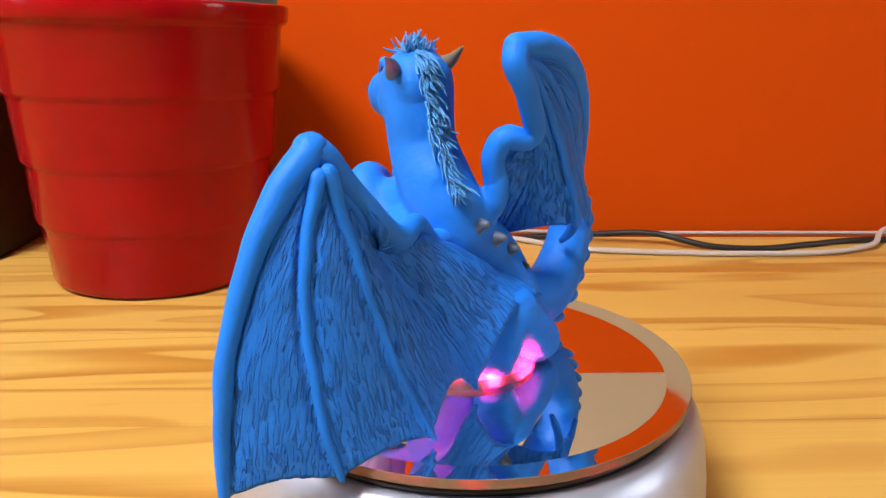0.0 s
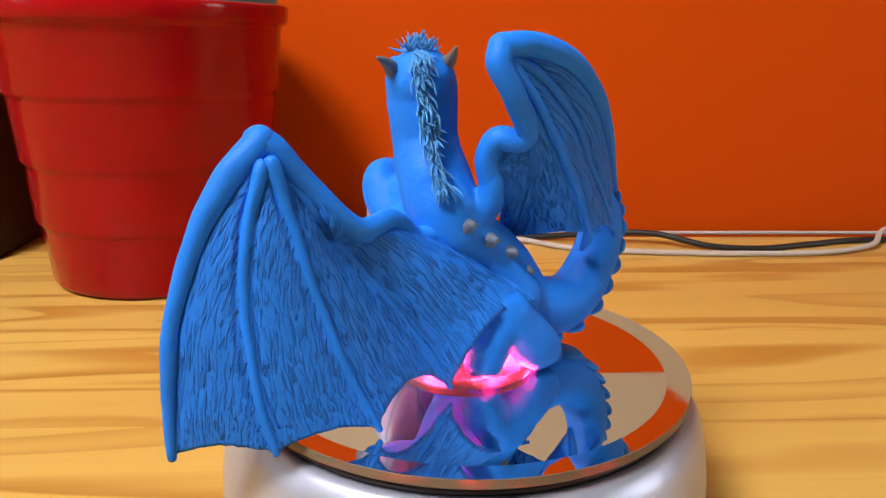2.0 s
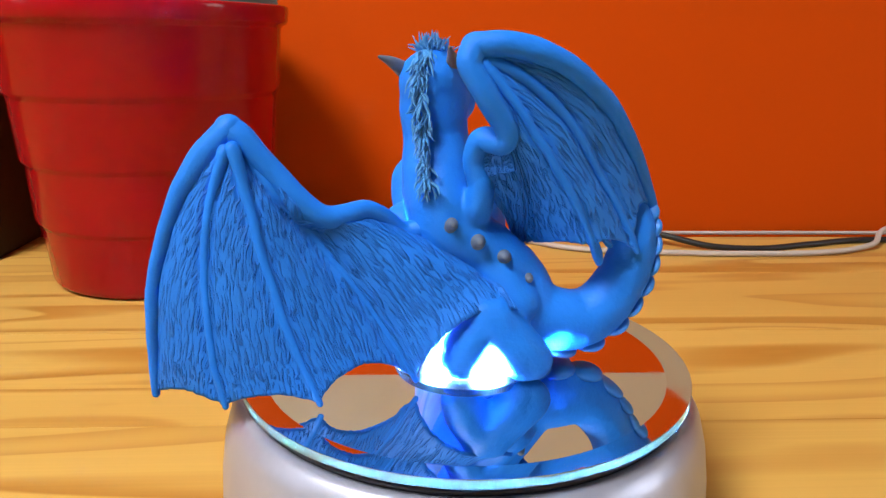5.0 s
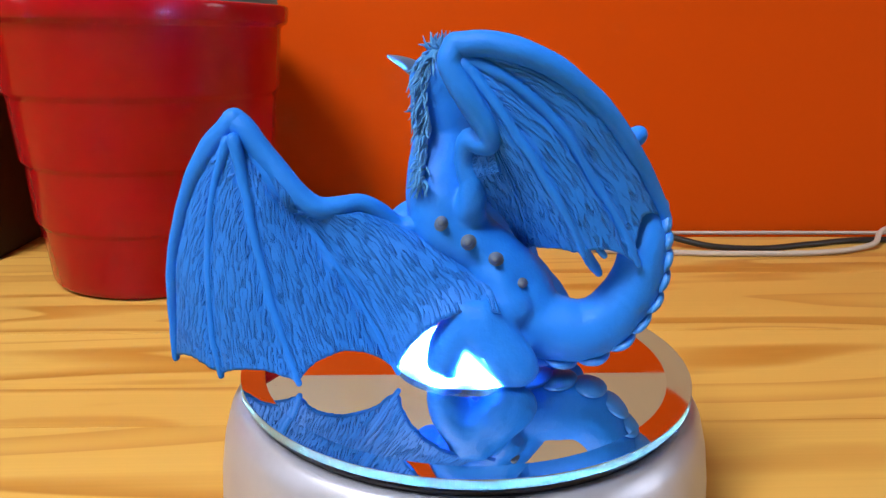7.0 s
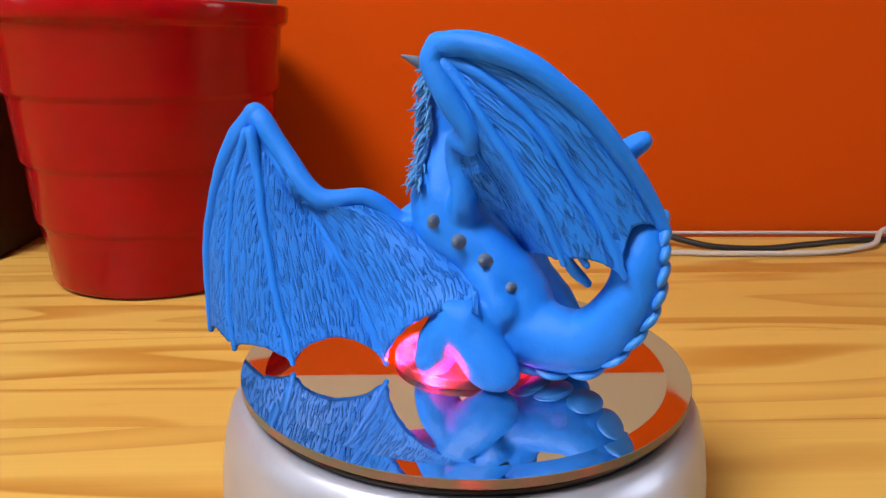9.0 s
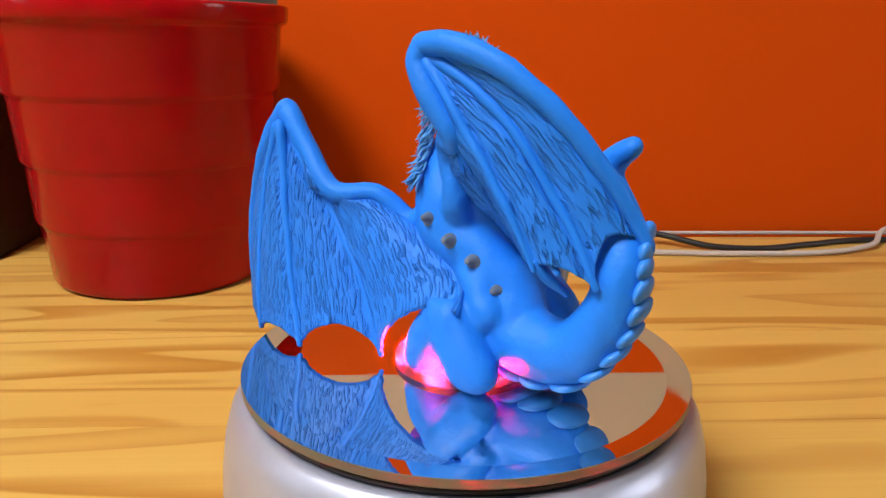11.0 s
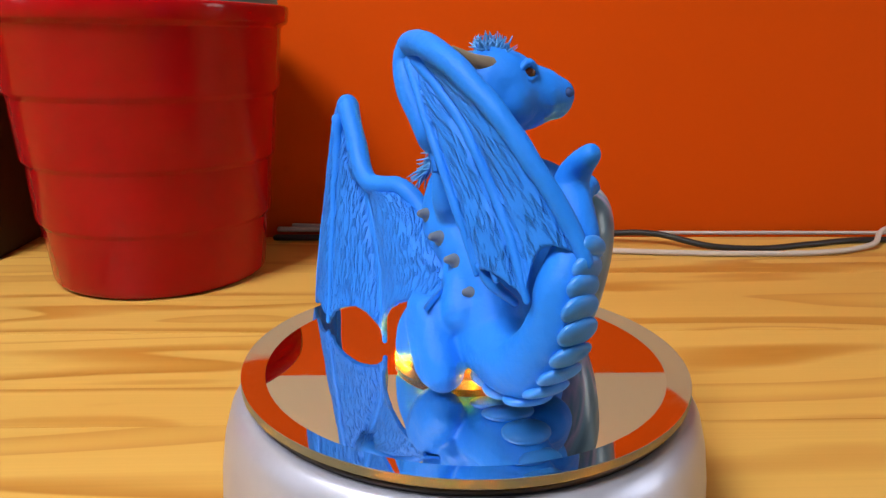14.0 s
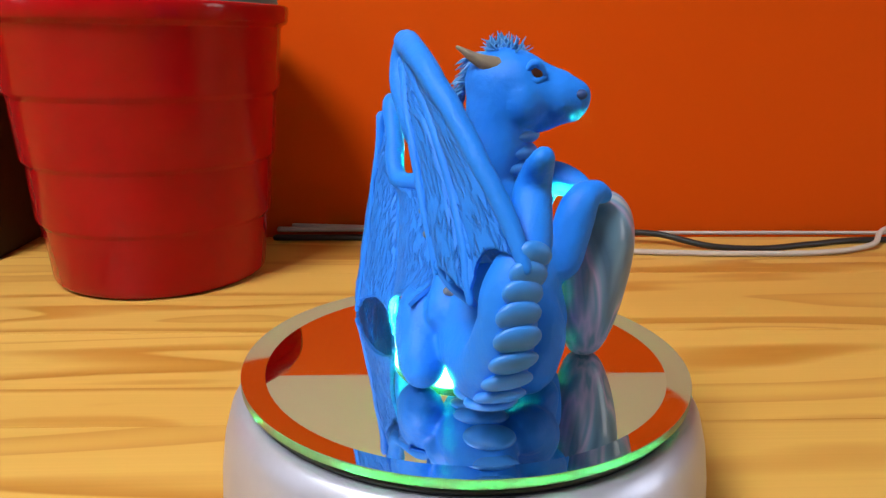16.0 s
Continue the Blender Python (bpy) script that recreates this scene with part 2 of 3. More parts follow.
def tube(bm, path, sides=16, slot=0, cap=True):
    """A closed tube along (x, y, z, radius) with rounded ends."""
    pts = [(Vector(q[:3]), max(float(q[3]), 1e-5)) for q in path]
    if cap:
        d0, d1 = (pts[0][0] - pts[1][0]).normalized(), (pts[-1][0] - pts[-2][0]).normalized()
        (a, ra), (b, rb) = pts[0], pts[-1]
        arc = (0.97, 0.82, 0.55)
        pts = [(a + d0 * ra * s, ra * math.sqrt(1 - s * s)) for s in arc] + pts + [(b + d1 * rb * s, rb * math.sqrt(1 - s * s)) for s in reversed(arc)]
    rings, up = [], None
    for i, (c, r) in enumerate(pts):
        d = (pts[min(i + 1, len(pts) - 1)][0] - pts[max(i - 1, 0)][0]).normalized()
        if up is None:
            up = d.orthogonal().normalized()
        up = (up - d * up.dot(d)).normalized()
        side = d.cross(up)
        rings.append([bm.verts.new(c + (up * math.cos(a) + side * math.sin(a)) * r) for a in (2 * math.pi * k / sides for k in range(sides))])
    faces = []
    for a, b in zip(rings, rings[1:]):
        for k in range(sides):
            faces.append(bm.faces.new((a[k], a[(k + 1) % sides], b[(k + 1) % sides], b[k])))
    faces.append(bm.faces.new(rings[0][::-1]))
    faces.append(bm.faces.new(rings[-1]))
    for f in faces:
        f.material_index, f.smooth = slot, True
    return faces


def ball(bm, centre, radii, turn=None, slot=0, level=3):
    m = Matrix.Translation(centre) @ (turn.to_4x4() if turn else Matrix.Identity(4)) @ Matrix.Diagonal((*radii, 1))
    made = bmesh.ops.create_icosphere(bm, subdivisions=level, radius=1.0, matrix=m)
    for f in {f for v in made["verts"] for f in v.link_faces}:
        f.material_index, f.smooth = slot, True


def cord(name, points, radius, material, label, category):
    bm = bmesh.new()
    tube(bm, [(*q, radius) for q in spline(points, 10)], 10)
    ob = part(name, bm, material)
    return tagged(ob, label, category)


def thing(name, label, category, group="", at=(0, 0, 0), turn=0):
    ob = new(name)
    ob.empty_display_size = 0.02
    ob.matrix_world = pose(*at, 0, 0, turn)
    return tagged(ob, label, category, group)


def setting(ob, label="", category=""):
    return tagged(ob, label, category, "", "structure")


# ---------------------------------------------------------------- the room
WALL = pose(0.0, 0.3695, 0.0, 0, 0, 4.51)      # foot of the orange wall; x along it, y into it
SPLIT = 0.237


def side_wall(name, opening, x0, x1, end, y0, y1, z0, z1):
    """A white side wall from y = -2.6 to end, with a framed window in its opening."""
    bm = bmesh.new()
    for a in ((x0, -2.6, -0.75, x1, end, z0), (x0, -2.6, z1, x1, end, 1.75), (x0, -2.6, z0, x1, y0, z1), (x0, y1, z0, x1, end, z1)):
        join(bm, box(*a))
    setting(part(name, bm, M_WHITE), "plain white side wall with a window", "wall")
    win = thing(opening, "white framed window letting in daylight", "window", at=((x0 + x1) / 2, (y0 + y1) / 2, (z0 + z1) / 2))
    win["kind"] = "structure"
    h, v, f = (y1 - y0) / 2, (z1 - z0) / 2, 0.022
    for a in ((-0.03, -h, -v, 0.03, h, f - v), (-0.03, -h, v - f, 0.03, h, v), (-0.03, -h, f - v, 0.03, f - h, v - f), (-0.03, h - f, f - v, 0.03, h, v - f)):
        part("window_frame", box(*a, 0.004), M_WHITE, win)
    pane = part("pane", box(-0.003, f - h, f - v, 0.003, h - f, v - f), M_PANE, win)
    pane.visible_shadow = False


def build_room():
    lower = setting(part("wall_north", box(-2.2, 0, -0.75, 2.2, 0.12, SPLIT), M_ORANGE), "smooth orange painted wall behind the table", "wall")
    lower.matrix_world = WALL
    upper = setting(part("wall_north_upper", box(-2.2, 0.006, SPLIT, 2.2, 0.12, 1.75), M_CREAM), "cream painted upper part of the wall", "wall")
    upper.matrix_world = WALL
    setting(part("wall_south", box(-2.12, -2.72, -0.75, 2.12, -2.6, 1.75), M_WHITE), "plain white wall opposite the table", "wall")
    side_wall("wall_west", "window_1", -1.12, -1.0, 0.29, -0.36, -0.12, 0.12, 0.92)
    side_wall("wall_east", "window_2", 2.0, 2.12, 0.60, -0.55, -0.01, 0.10, 0.94)
    setting(part("floor", box(-2.12, -2.72, -0.85, 2.12, 0.60, -0.75), M_FLOOR), "plain floor of the room", "floor")
    setting(part("ceiling", box(-2.12, -2.72, 1.75, 2.12, 0.60, 1.85), M_WHITE), "plain white ceiling", "ceiling")
    lamp = thing("pendant_lamp", "white pendant lamp hanging from the ceiling, switched on", "lamp", at=PENDANT)
    part("shade", lathe([(0.245, 0.04), (0.235, 0.10), (0.18, 0.16), (0.06, 0.195), (0.02, 0.20), (0.02, 0.206), (0.06, 0.20), (0.185, 0.166), (0.241, 0.104), (0.251, 0.04), (0.245, 0.04)], 48), M_WHITE, lamp, smooth=True)
    part("bulb", lathe([(0, 0.06), (0.02, 0.065), (0.03, 0.085), (0.026, 0.11), (0.014, 0.135), (0.014, 0.19), (0, 0.19)], 24), glow("lamp_bulb", (1.0, 0.9, 0.75), 6.0), lamp, smooth=True)
    bm = bmesh.new()
    tube(bm, [(0, 0, 0.20, 0.003), (0, 0, 0.55, 0.003)], 8)
    part("cord", bm, M_BLACK, lamp)


def build_table():
    table = thing("table", "varnished pine table of wide planks with long grain and knots", "table", turn=4.51)
    table.location = WALL.translation
    rng = random.Random(4)
    y = -0.012
    widths = [0.095, 0.105, 0.10, 0.098, 0.102, 0.10, 0.10, 0.10, 0.10]
    for i, w in enumerate(widths):
        part("plank", box(-0.9, y - w + 0.00015, -0.028, 1.1, y, -0.0001 * rng.random(), 0.0003), M_PINE, table)
        y -= w
    for x in (-0.85, 1.0):
        for yy in (-0.06, y + 0.06):
            part("leg", box(x - 0.03, yy - 0.03, -0.75, x + 0.03, yy + 0.03, -0.028, 0.004), M_PINE, table)
    part("apron", box(-0.8, y + 0.05, -0.11, 0.97, y + 0.07, -0.028, 0.002), M_PINE, table)


# ---------------------------------------------------------------- flowerpot and clutter
def build_pot():
    pot = thing("flower_pot", "glossy red stepped flowerpot standing on the pine table", "flowerpot", at=(-0.2070, 0.2570, 0))
    k = 0.0675
    prof = [(0, 0.0), (k - 0.004, 0.0), (k, 0.003), (k + 0.0035, 0.0395), (k + 0.0060, 0.0420), (k + 0.0080, 0.0775), (k + 0.0104, 0.0800),
            (k + 0.0130, 0.1184), (k + 0.0155, 0.1212), (k + 0.0180, 0.1600), (k + 0.0225, 0.1622), (k + 0.0235, 0.1715),
            (k + 0.0225, 0.1730), (k + 0.0175, 0.1725), (k + 0.0140, 0.155), (k + 0.006, 0.10), (0.0, 0.10)]
    # round each corner a little
    out = []
    for i, q in enumerate(prof):
        if 1 < i < len(prof) - 1:
            a, b, c = np.array(prof[i - 1]), np.array(q), np.array(prof[i + 1])
            for v in (a, c):
                d = v - b
                s = min(0.0012, np.linalg.norm(d) * 0.35)
                out.append(tuple(b + d / max(np.linalg.norm(d), 1e-9) * s))
        else:
            out.append(q)
    part("pot_body", lathe(out, 128), M_RED, pot, smooth=True)
    part("liner_rim", lathe([(k + 0.0158, 0.160), (k + 0.0168, 0.1745), (k + 0.0162, 0.1775), (k + 0.0135, 0.1765), (k + 0.0115, 0.15)], 96), M_TEAL, pot, "teal inner pot rim", True)
    soil = lathe([(0, 0.160), (0.03, 0.161), (0.06, 0.1595), (k + 0.0118, 0.158), (k + 0.0105, 0.14)], 64)
    part("soil", soil, M_SOIL, pot)


def build_clutter():
    # box filling the dark corner behind the pot, corner's shade included in its colour
    cup = thing("dark_corner_box", "near-black wooden box standing in for the shaded corner behind the flowerpot", "box", at=(-0.395, 0.30, 0), turn=4.5)
    part("body", box(-0.09, -0.04, 0.0, 0.062, 0.028, 0.30, 0.003), M_SHADED_WOOD, cup)
    part("lid_board", box(-0.094, -0.044, 0.301, 0.066, 0.030, 0.312, 0.002), M_SHADED_WOOD, cup)
    for z, r in ((0.052, 0.006), (0.105, 0.005)):
        bm = bmesh.new()
        ball(bm, (0.052, -0.044, z), (r, 0.006, r))
        part("knob", bm, M_KNOB, cup, "small tarnished round knob")
    z = 0.0024
    cord("power_cable", [(-0.15, 0.335, z), (-0.05, 0.343, z), (0.03, 0.348, z), (0.10, 0.352, 0.006), (0.145, 0.346, 0.009), (0.185, 0.333, z + 0.001), (0.225, 0.332, z), (0.27, 0.348, z), (0.33, 0.366, z), (0.50, 0.382, z)],
         0.0024, M_BLACK, "black power cable lying on the table along the wall", "cable")
    cord("white_cable", [(-0.15, 0.347, 0.006), (-0.02, 0.356, 0.006), (0.04, 0.345, z), (0.08, 0.322, z), (0.13, 0.316, z), (0.20, 0.316, z), (0.27, 0.325, z), (0.315, 0.345, 0.004), (0.345, 0.372, 0.012), (0.45, 0.384, 0.02)],
         0.0022, M_CABLEW, "white cable curving over the table near the wall", "cable")
    cord("thin_white_cable", [(-0.14, 0.3535, 0.008), (0.03, 0.365, 0.004), (0.10, 0.372, 0.002), (0.20, 0.379, 0.002), (0.30, 0.387, 0.002), (0.50, 0.402, 0.002)],
         0.0016, M_CABLEW, "thin pale cable at the foot of the wall", "cable")


# ---------------------------------------------------------------- the turntable
LED_R = 0.0190
LENS = 0.0225
STATES = {"red": 0.0, "amber": 6.6, "green": 13.2, "blue": 19.8, "white": 26.4, "off": 35.7}     # degrees round the carrier
TURN = {}


def build_turntable():
    base = thing("turntable", "silver rotating display stand with a mirror top and coloured lights", "turntable")
    z = DISC
    body = [(0.030, z - 0.012), (0.0655, z - 0.012), (0.0655, z - 0.0054), (0.0694, z - 0.0054), (0.0714, z - 0.0068), (0.0737, z - 0.011), (0.0757, z - 0.0185), (0.0770, z - 0.028),
            (0.0775, z - 0.037), (0.0768, z - 0.045), (0.0750, z - 0.051), (0.0725, 0.0015), (0.0710, 0.0), (0.0, 0.0)]
    part("body", lathe(body, 160), M_SILVER, base, "silver rounded plastic body", True)
    part("neck", lathe([(0.0640, z - 0.0120), (0.0640, z - 0.0052), (0.0676, z - 0.0052), (0.0676, z - 0.0036), (0.0600, z - 0.0035), (0.0600, z - 0.0120)], 96), M_BLACK, base, "black ring under the mirror", True)
    disc = new("mirror_disc")
    disc.parent = base
    disc.location = (0, 0, z)
    disc["label"] = "round bevelled mirror plate"
    R, B, W = 0.070, 0.0628, 0.0226
    part("mirror_face", lathe([(W, 0.0), (B, 0.0)], 160), M_MIRROR, disc)
    # unseen reflector added below the face so the diodes light up the glass edge
    part("rim_light_reflector", lathe([(0.0242, -0.0034), (0.0580, -0.0034)], 96), M_MIRROR, disc, "added hidden reflector that guides diode light to the rim")
    part("bevel", lathe([(B, 0.0), (R - 0.0001, 0.00095)], 200), M_BEVEL, disc, "sloping bevelled mirror rim", True)
    part("glass_edge", lathe([(R - 0.0001, 0.00094), (R, 0.0008), (R, -0.0016), (R - 0.0004, -0.0019), (R - 0.0022, -0.0033), (0.058, -0.0034)], 160), M_EDGE, disc, "greenish ground glass edge")
    pane = part("light_lens", lathe([(0, -0.0014), (LENS, -0.0014), (LENS, 0.0020), (LENS - 0.0002, 0.0024), (LENS - 0.0007, 0.0026), (0, 0.0026)], 96), M_FROST, disc, "low round frosted lens over the lights")
    pane.visible_shadow = False
    TURN["disc"] = disc
    # the lights: always-lit coloured diodes on an added carrier that turns in a ring-shaped channel;
    # the added mask over it blocks all but those at its eight windows, to change colour
    bm = bmesh.new()
    n, step = 96, 360.0 / 8
    top, low, r0, r1 = z - 0.0017, z - 0.0037, 0.0172, 0.0211
    for a in ([(0, top), (r0, top), (r0, top - 0.0004), (0, top - 0.0004)], [(r1, low), (0.0240, low), (0.0240, low - 0.0006), (r1, low - 0.0006), (r1, low)],
              [(0.0240, low), (0.0246, low), (0.0246, z - 0.0110), (0.0240, z - 0.0110), (0.0240, low)]):
        join(bm, lathe(a, n))

    def arc(ra, rb, za, zb, a0, a1, m):
        cols = []
        for i in range(m + 1):
            a = a0 + (a1 - a0) * i / m
            cols.append([bm.verts.new((r * math.cos(a), r * math.sin(a), zz)) for r, zz in ((ra, za), (rb, za), (rb, zb), (ra, zb))])
        for c, d in zip(cols, cols[1:]):
            for q in range(4):
                bm.faces.new((c[q], c[(q + 1) % 4], d[(q + 1) % 4], d[q]))
        bm.faces.new(cols[0])
        bm.faces.new(cols[-1][::-1])

    for k in range(8):
        a0, a1, w = radians(k * step + 3.1), radians((k + 1) * step - 3.1), radians(0.8)
        arc(r0, r1, top - 0.0004, top, a0, a1, 10)                    # cover
        arc(r1 - 0.0003, r1, low, top - 0.0004, a0, a1, 10)           # outer wall
        arc(r0, r0 + 0.0003, low, top - 0.0004, a0, a1, 10)           # inner wall
        arc(r0 + 0.0003, r1 - 0.0003, low, top - 0.0004, a0, a0 + w, 1)
        arc(r0 + 0.0003, r1 - 0.0003, low, top - 0.0004, a1 - w, a1, 1)
    bmesh.ops.recalc_face_normals(bm, faces=bm.faces[:])
    part("light_mask", bm, M_REFLECT, base, "added mask ring that hides all diodes but those at its windows").rotation_euler = (0, 0, radians(20))
    wheel = part("led_switch_wheel", lathe([(0, z - 0.0038), (0.0210, z - 0.0038), (0.0210, z - 0.0050), (0, z - 0.0050)], 96), M_BLACK, base, "added hidden wheel that turns diodes of one colour under the windows")
    colours = {"red": ((1.0, 0.005, 0.018), 60000.0), "amber": ((1.0, 0.15, 0.001), 80000.0), "green": ((0.05, 1.0, 0.22), 165000.0),
               "blue": ((0.10, 0.40, 1.0), 290000.0), "white": ((0.75, 0.95, 0.85), 70000.0)}
    for name, s in STATES.items():
        if name == "off":
            continue
        shared = None
        for k in range(8):
            a = radians(k * step + s)
            if shared is None:
                chip = part("led", lathe([(0.0, 0.0016), (0.0005, 0.0015), (0.0008, 0.0010), (0.0009, 0.0), (0, 0)], 16), glow("led_" + name, *colours[name]), wheel)
                shared = chip.data
            else:
                chip = new("led", shared)
                chip.parent = wheel
            chip.location = (LED_R * math.cos(a), LED_R * math.sin(a), z - 0.0038)
    TURN["leds"] = wheel


# ---------------------------------------------------------------- the clay dragon (millimetres, turned back to the start)
MM = 0.001


def mm(*q):
    return tuple(c * MM for c in q)


def limb(bm, points, n=8, sides=20, slot=0):
    tube(bm, [tuple(c * MM for c in q) for q in spline(points, n)], sides, slot)


def body_clay():
    """Neck, torso, tail, legs and head as overlapping lumps, pressed into one skin."""
    bm = bmesh.new()
    limb(bm, [(-15.5, 2, 85, 11.0), (-14.8, 1, 76, 10.5), (-14.0, 0.8, 69, 10.2), (-10.2, -2.6, 59, 11.2), (-6, -4.6, 50, 11.6), (-3.5, -4.4, 44, 11.0), (2.2, 0.4, 39, 9.8),
              (7.0, 6.8, 33.5, 9.3), (11, 12.6, 25, 10), (14.5, 13.5, 16, 11)])
    limb(bm, [(-10, 3, 50, 10.5), (-8, 9, 38, 11.5), (-3, 14, 26, 12), (2, 16, 15, 11)])                    # chest and belly
    limb(bm, [(13, 12, 15.5, 11), (21, 19.5, 13.5, 10.4), (28, 27, 14.2, 9.4), (33.6, 33.4, 22.5, 8.4), (36.2, 37.0, 32, 7.7), (36.8, 37.6, 41, 6.9), (32.5, 39.5, 50, 6.0), (27, 37.2, 57.5, 5.4), (23.5, 35.5, 64, 4.8), (25.4, 37.8, 69, 3.9), (28.6, 40.8, 72.4, 3.2)])
    # head
    limb(bm, [(-15.2, 0.5, 86.3, 10.8), (-17, 5, 86, 10.6), (-19.8, 9.3, 84.3, 9.4), (-22.4, 13.6, 83.0, 8.5), (-24.5, 17.0, 82.3, 8.2), (-25.4, 18.4, 82.0, 7.4)])
    limb(bm, [(-17.5, 7, 77.5, 6.5), (-21, 12.5, 77.0, 5.2), (-24.0, 16.6, 77.4, 3.6)])      # lower jaw
    ball(bm, mm(-14.8, 8.6, 81.5), mm(8.0, 8.0, 8.8))
    ball(bm, mm(-20.2, 4.6, 81.5), mm(7.5, 7.5, 8.8))
    # haunches and feet
    for dx, dy in ((-1.1, -1.4), (1.0, 1.3)):
        limb(bm, [(15.0 + dx, -6.8 + dy, 20.5, 6.3), (17.8 + dx, -4.8 + dy, 15.8, 6.4), (21.0 + dx, -2.2 + dy, 11.0, 6.5), (23.6 + dx, 0.6 + dy, 6.4, 6.4)])
    limb(bm, [(13.6, -6.4, 19.6, 7.0), (11.8, -9.2, 15.5, 7.2), (10.4, -11.6, 11, 7.2), (9.6, -13.2, 6.6, 6.6)])
    limb(bm, [(-17, 0, 45, 7), (-19.5, -7, 43, 7), (-19.5, -12, 41, 6)])       # shoulder behind the wing arm
    limb(bm, [(-3, 19, 30, 10), (-9, 21, 18, 9), (-12, 20.5, 7.6, 7.4)])
    limb(bm, [(-3, 20, 25, 8), (-3.5, 23.5, 15, 7.2), (-4, 25, 7.2, 6.8)])
    limb(bm, [(0, 22, 24, 9), (3, 27, 17, 9), (10, 30, 11, 7.6), (14, 31, 9.5, 6.8)])
    limb(bm, [(-10, 13, 13, 8.0), (-13, 18, 9.5, 6.0), (-14, 21, 9.0, 5.0)])
    limb(bm, [(4, 14, 12, 9), (10, 8, 13, 8)])
    limb(bm, [(5, 0, 36, 5.5), (12, 3, 29, 6.0), (17, 5, 22, 6.5)])
    # raised forearms that hold the egg
    limb(bm, [(-12, 3, 47, 8), (-21, 3, 44, 7.4), (-28, 5.5, 47, 7.0), (-31.5, 8, 53.5, 6.4), (-32, 13, 56, 5.6), (-30.5, 20, 55, 4.6), (-29, 26, 53, 3.4)])
    limb(bm, [(-17, 4, 52, 8), (-25, 7, 51, 6.5)])
    limb(bm, [(-6, 12, 46, 7), (-8, 19.5, 39, 6.6), (-11.5, 26, 34, 5.8), (-14, 28, 44, 6.2), (-16.5, 29.5, 52.5, 5.8), (-20.5, 31.5, 55.5, 4.2), (-24, 33, 54.5, 3.2)])
    # wing stumps
    limb(bm, [(-2, -6, 48, 6), (-5.5, -12, 45, 4.6)])
    limb(bm, [(3, -2, 48, 6), (7.5, -4, 53, 4.4), (8.6, -5, 60, 3.6)])
    me = bpy.data.meshes.new("lumps")
    bm.to_mesh(me)
    bm.free()
    ob = new("lumps", me)
    rm = ob.modifiers.new("skin", "REMESH")
    rm.mode, rm.voxel_size, rm.use_smooth_shade = "VOXEL", 0.00075, True
    dg = bpy.context.evaluated_depsgraph_get()
    out = bpy.data.meshes.new_from_object(ob.evaluated_get(dg))
    bpy.data.objects.remove(ob)
    bm = bmesh.new()
    bm.from_mesh(out)
    bpy.data.meshes.remove(out)
    for _ in range(9):
        bmesh.ops.smooth_vert(bm, verts=bm.verts[:], factor=0.5, use_axis_x=True, use_axis_y=True, use_axis_z=True)
    for v in bm.verts:          # thumbed, slightly uneven clay
        v.co += Vector(noise.noise_vector(v.co * 170)) * 0.00022
    for f in bm.faces:
        f.smooth = True
    return bm


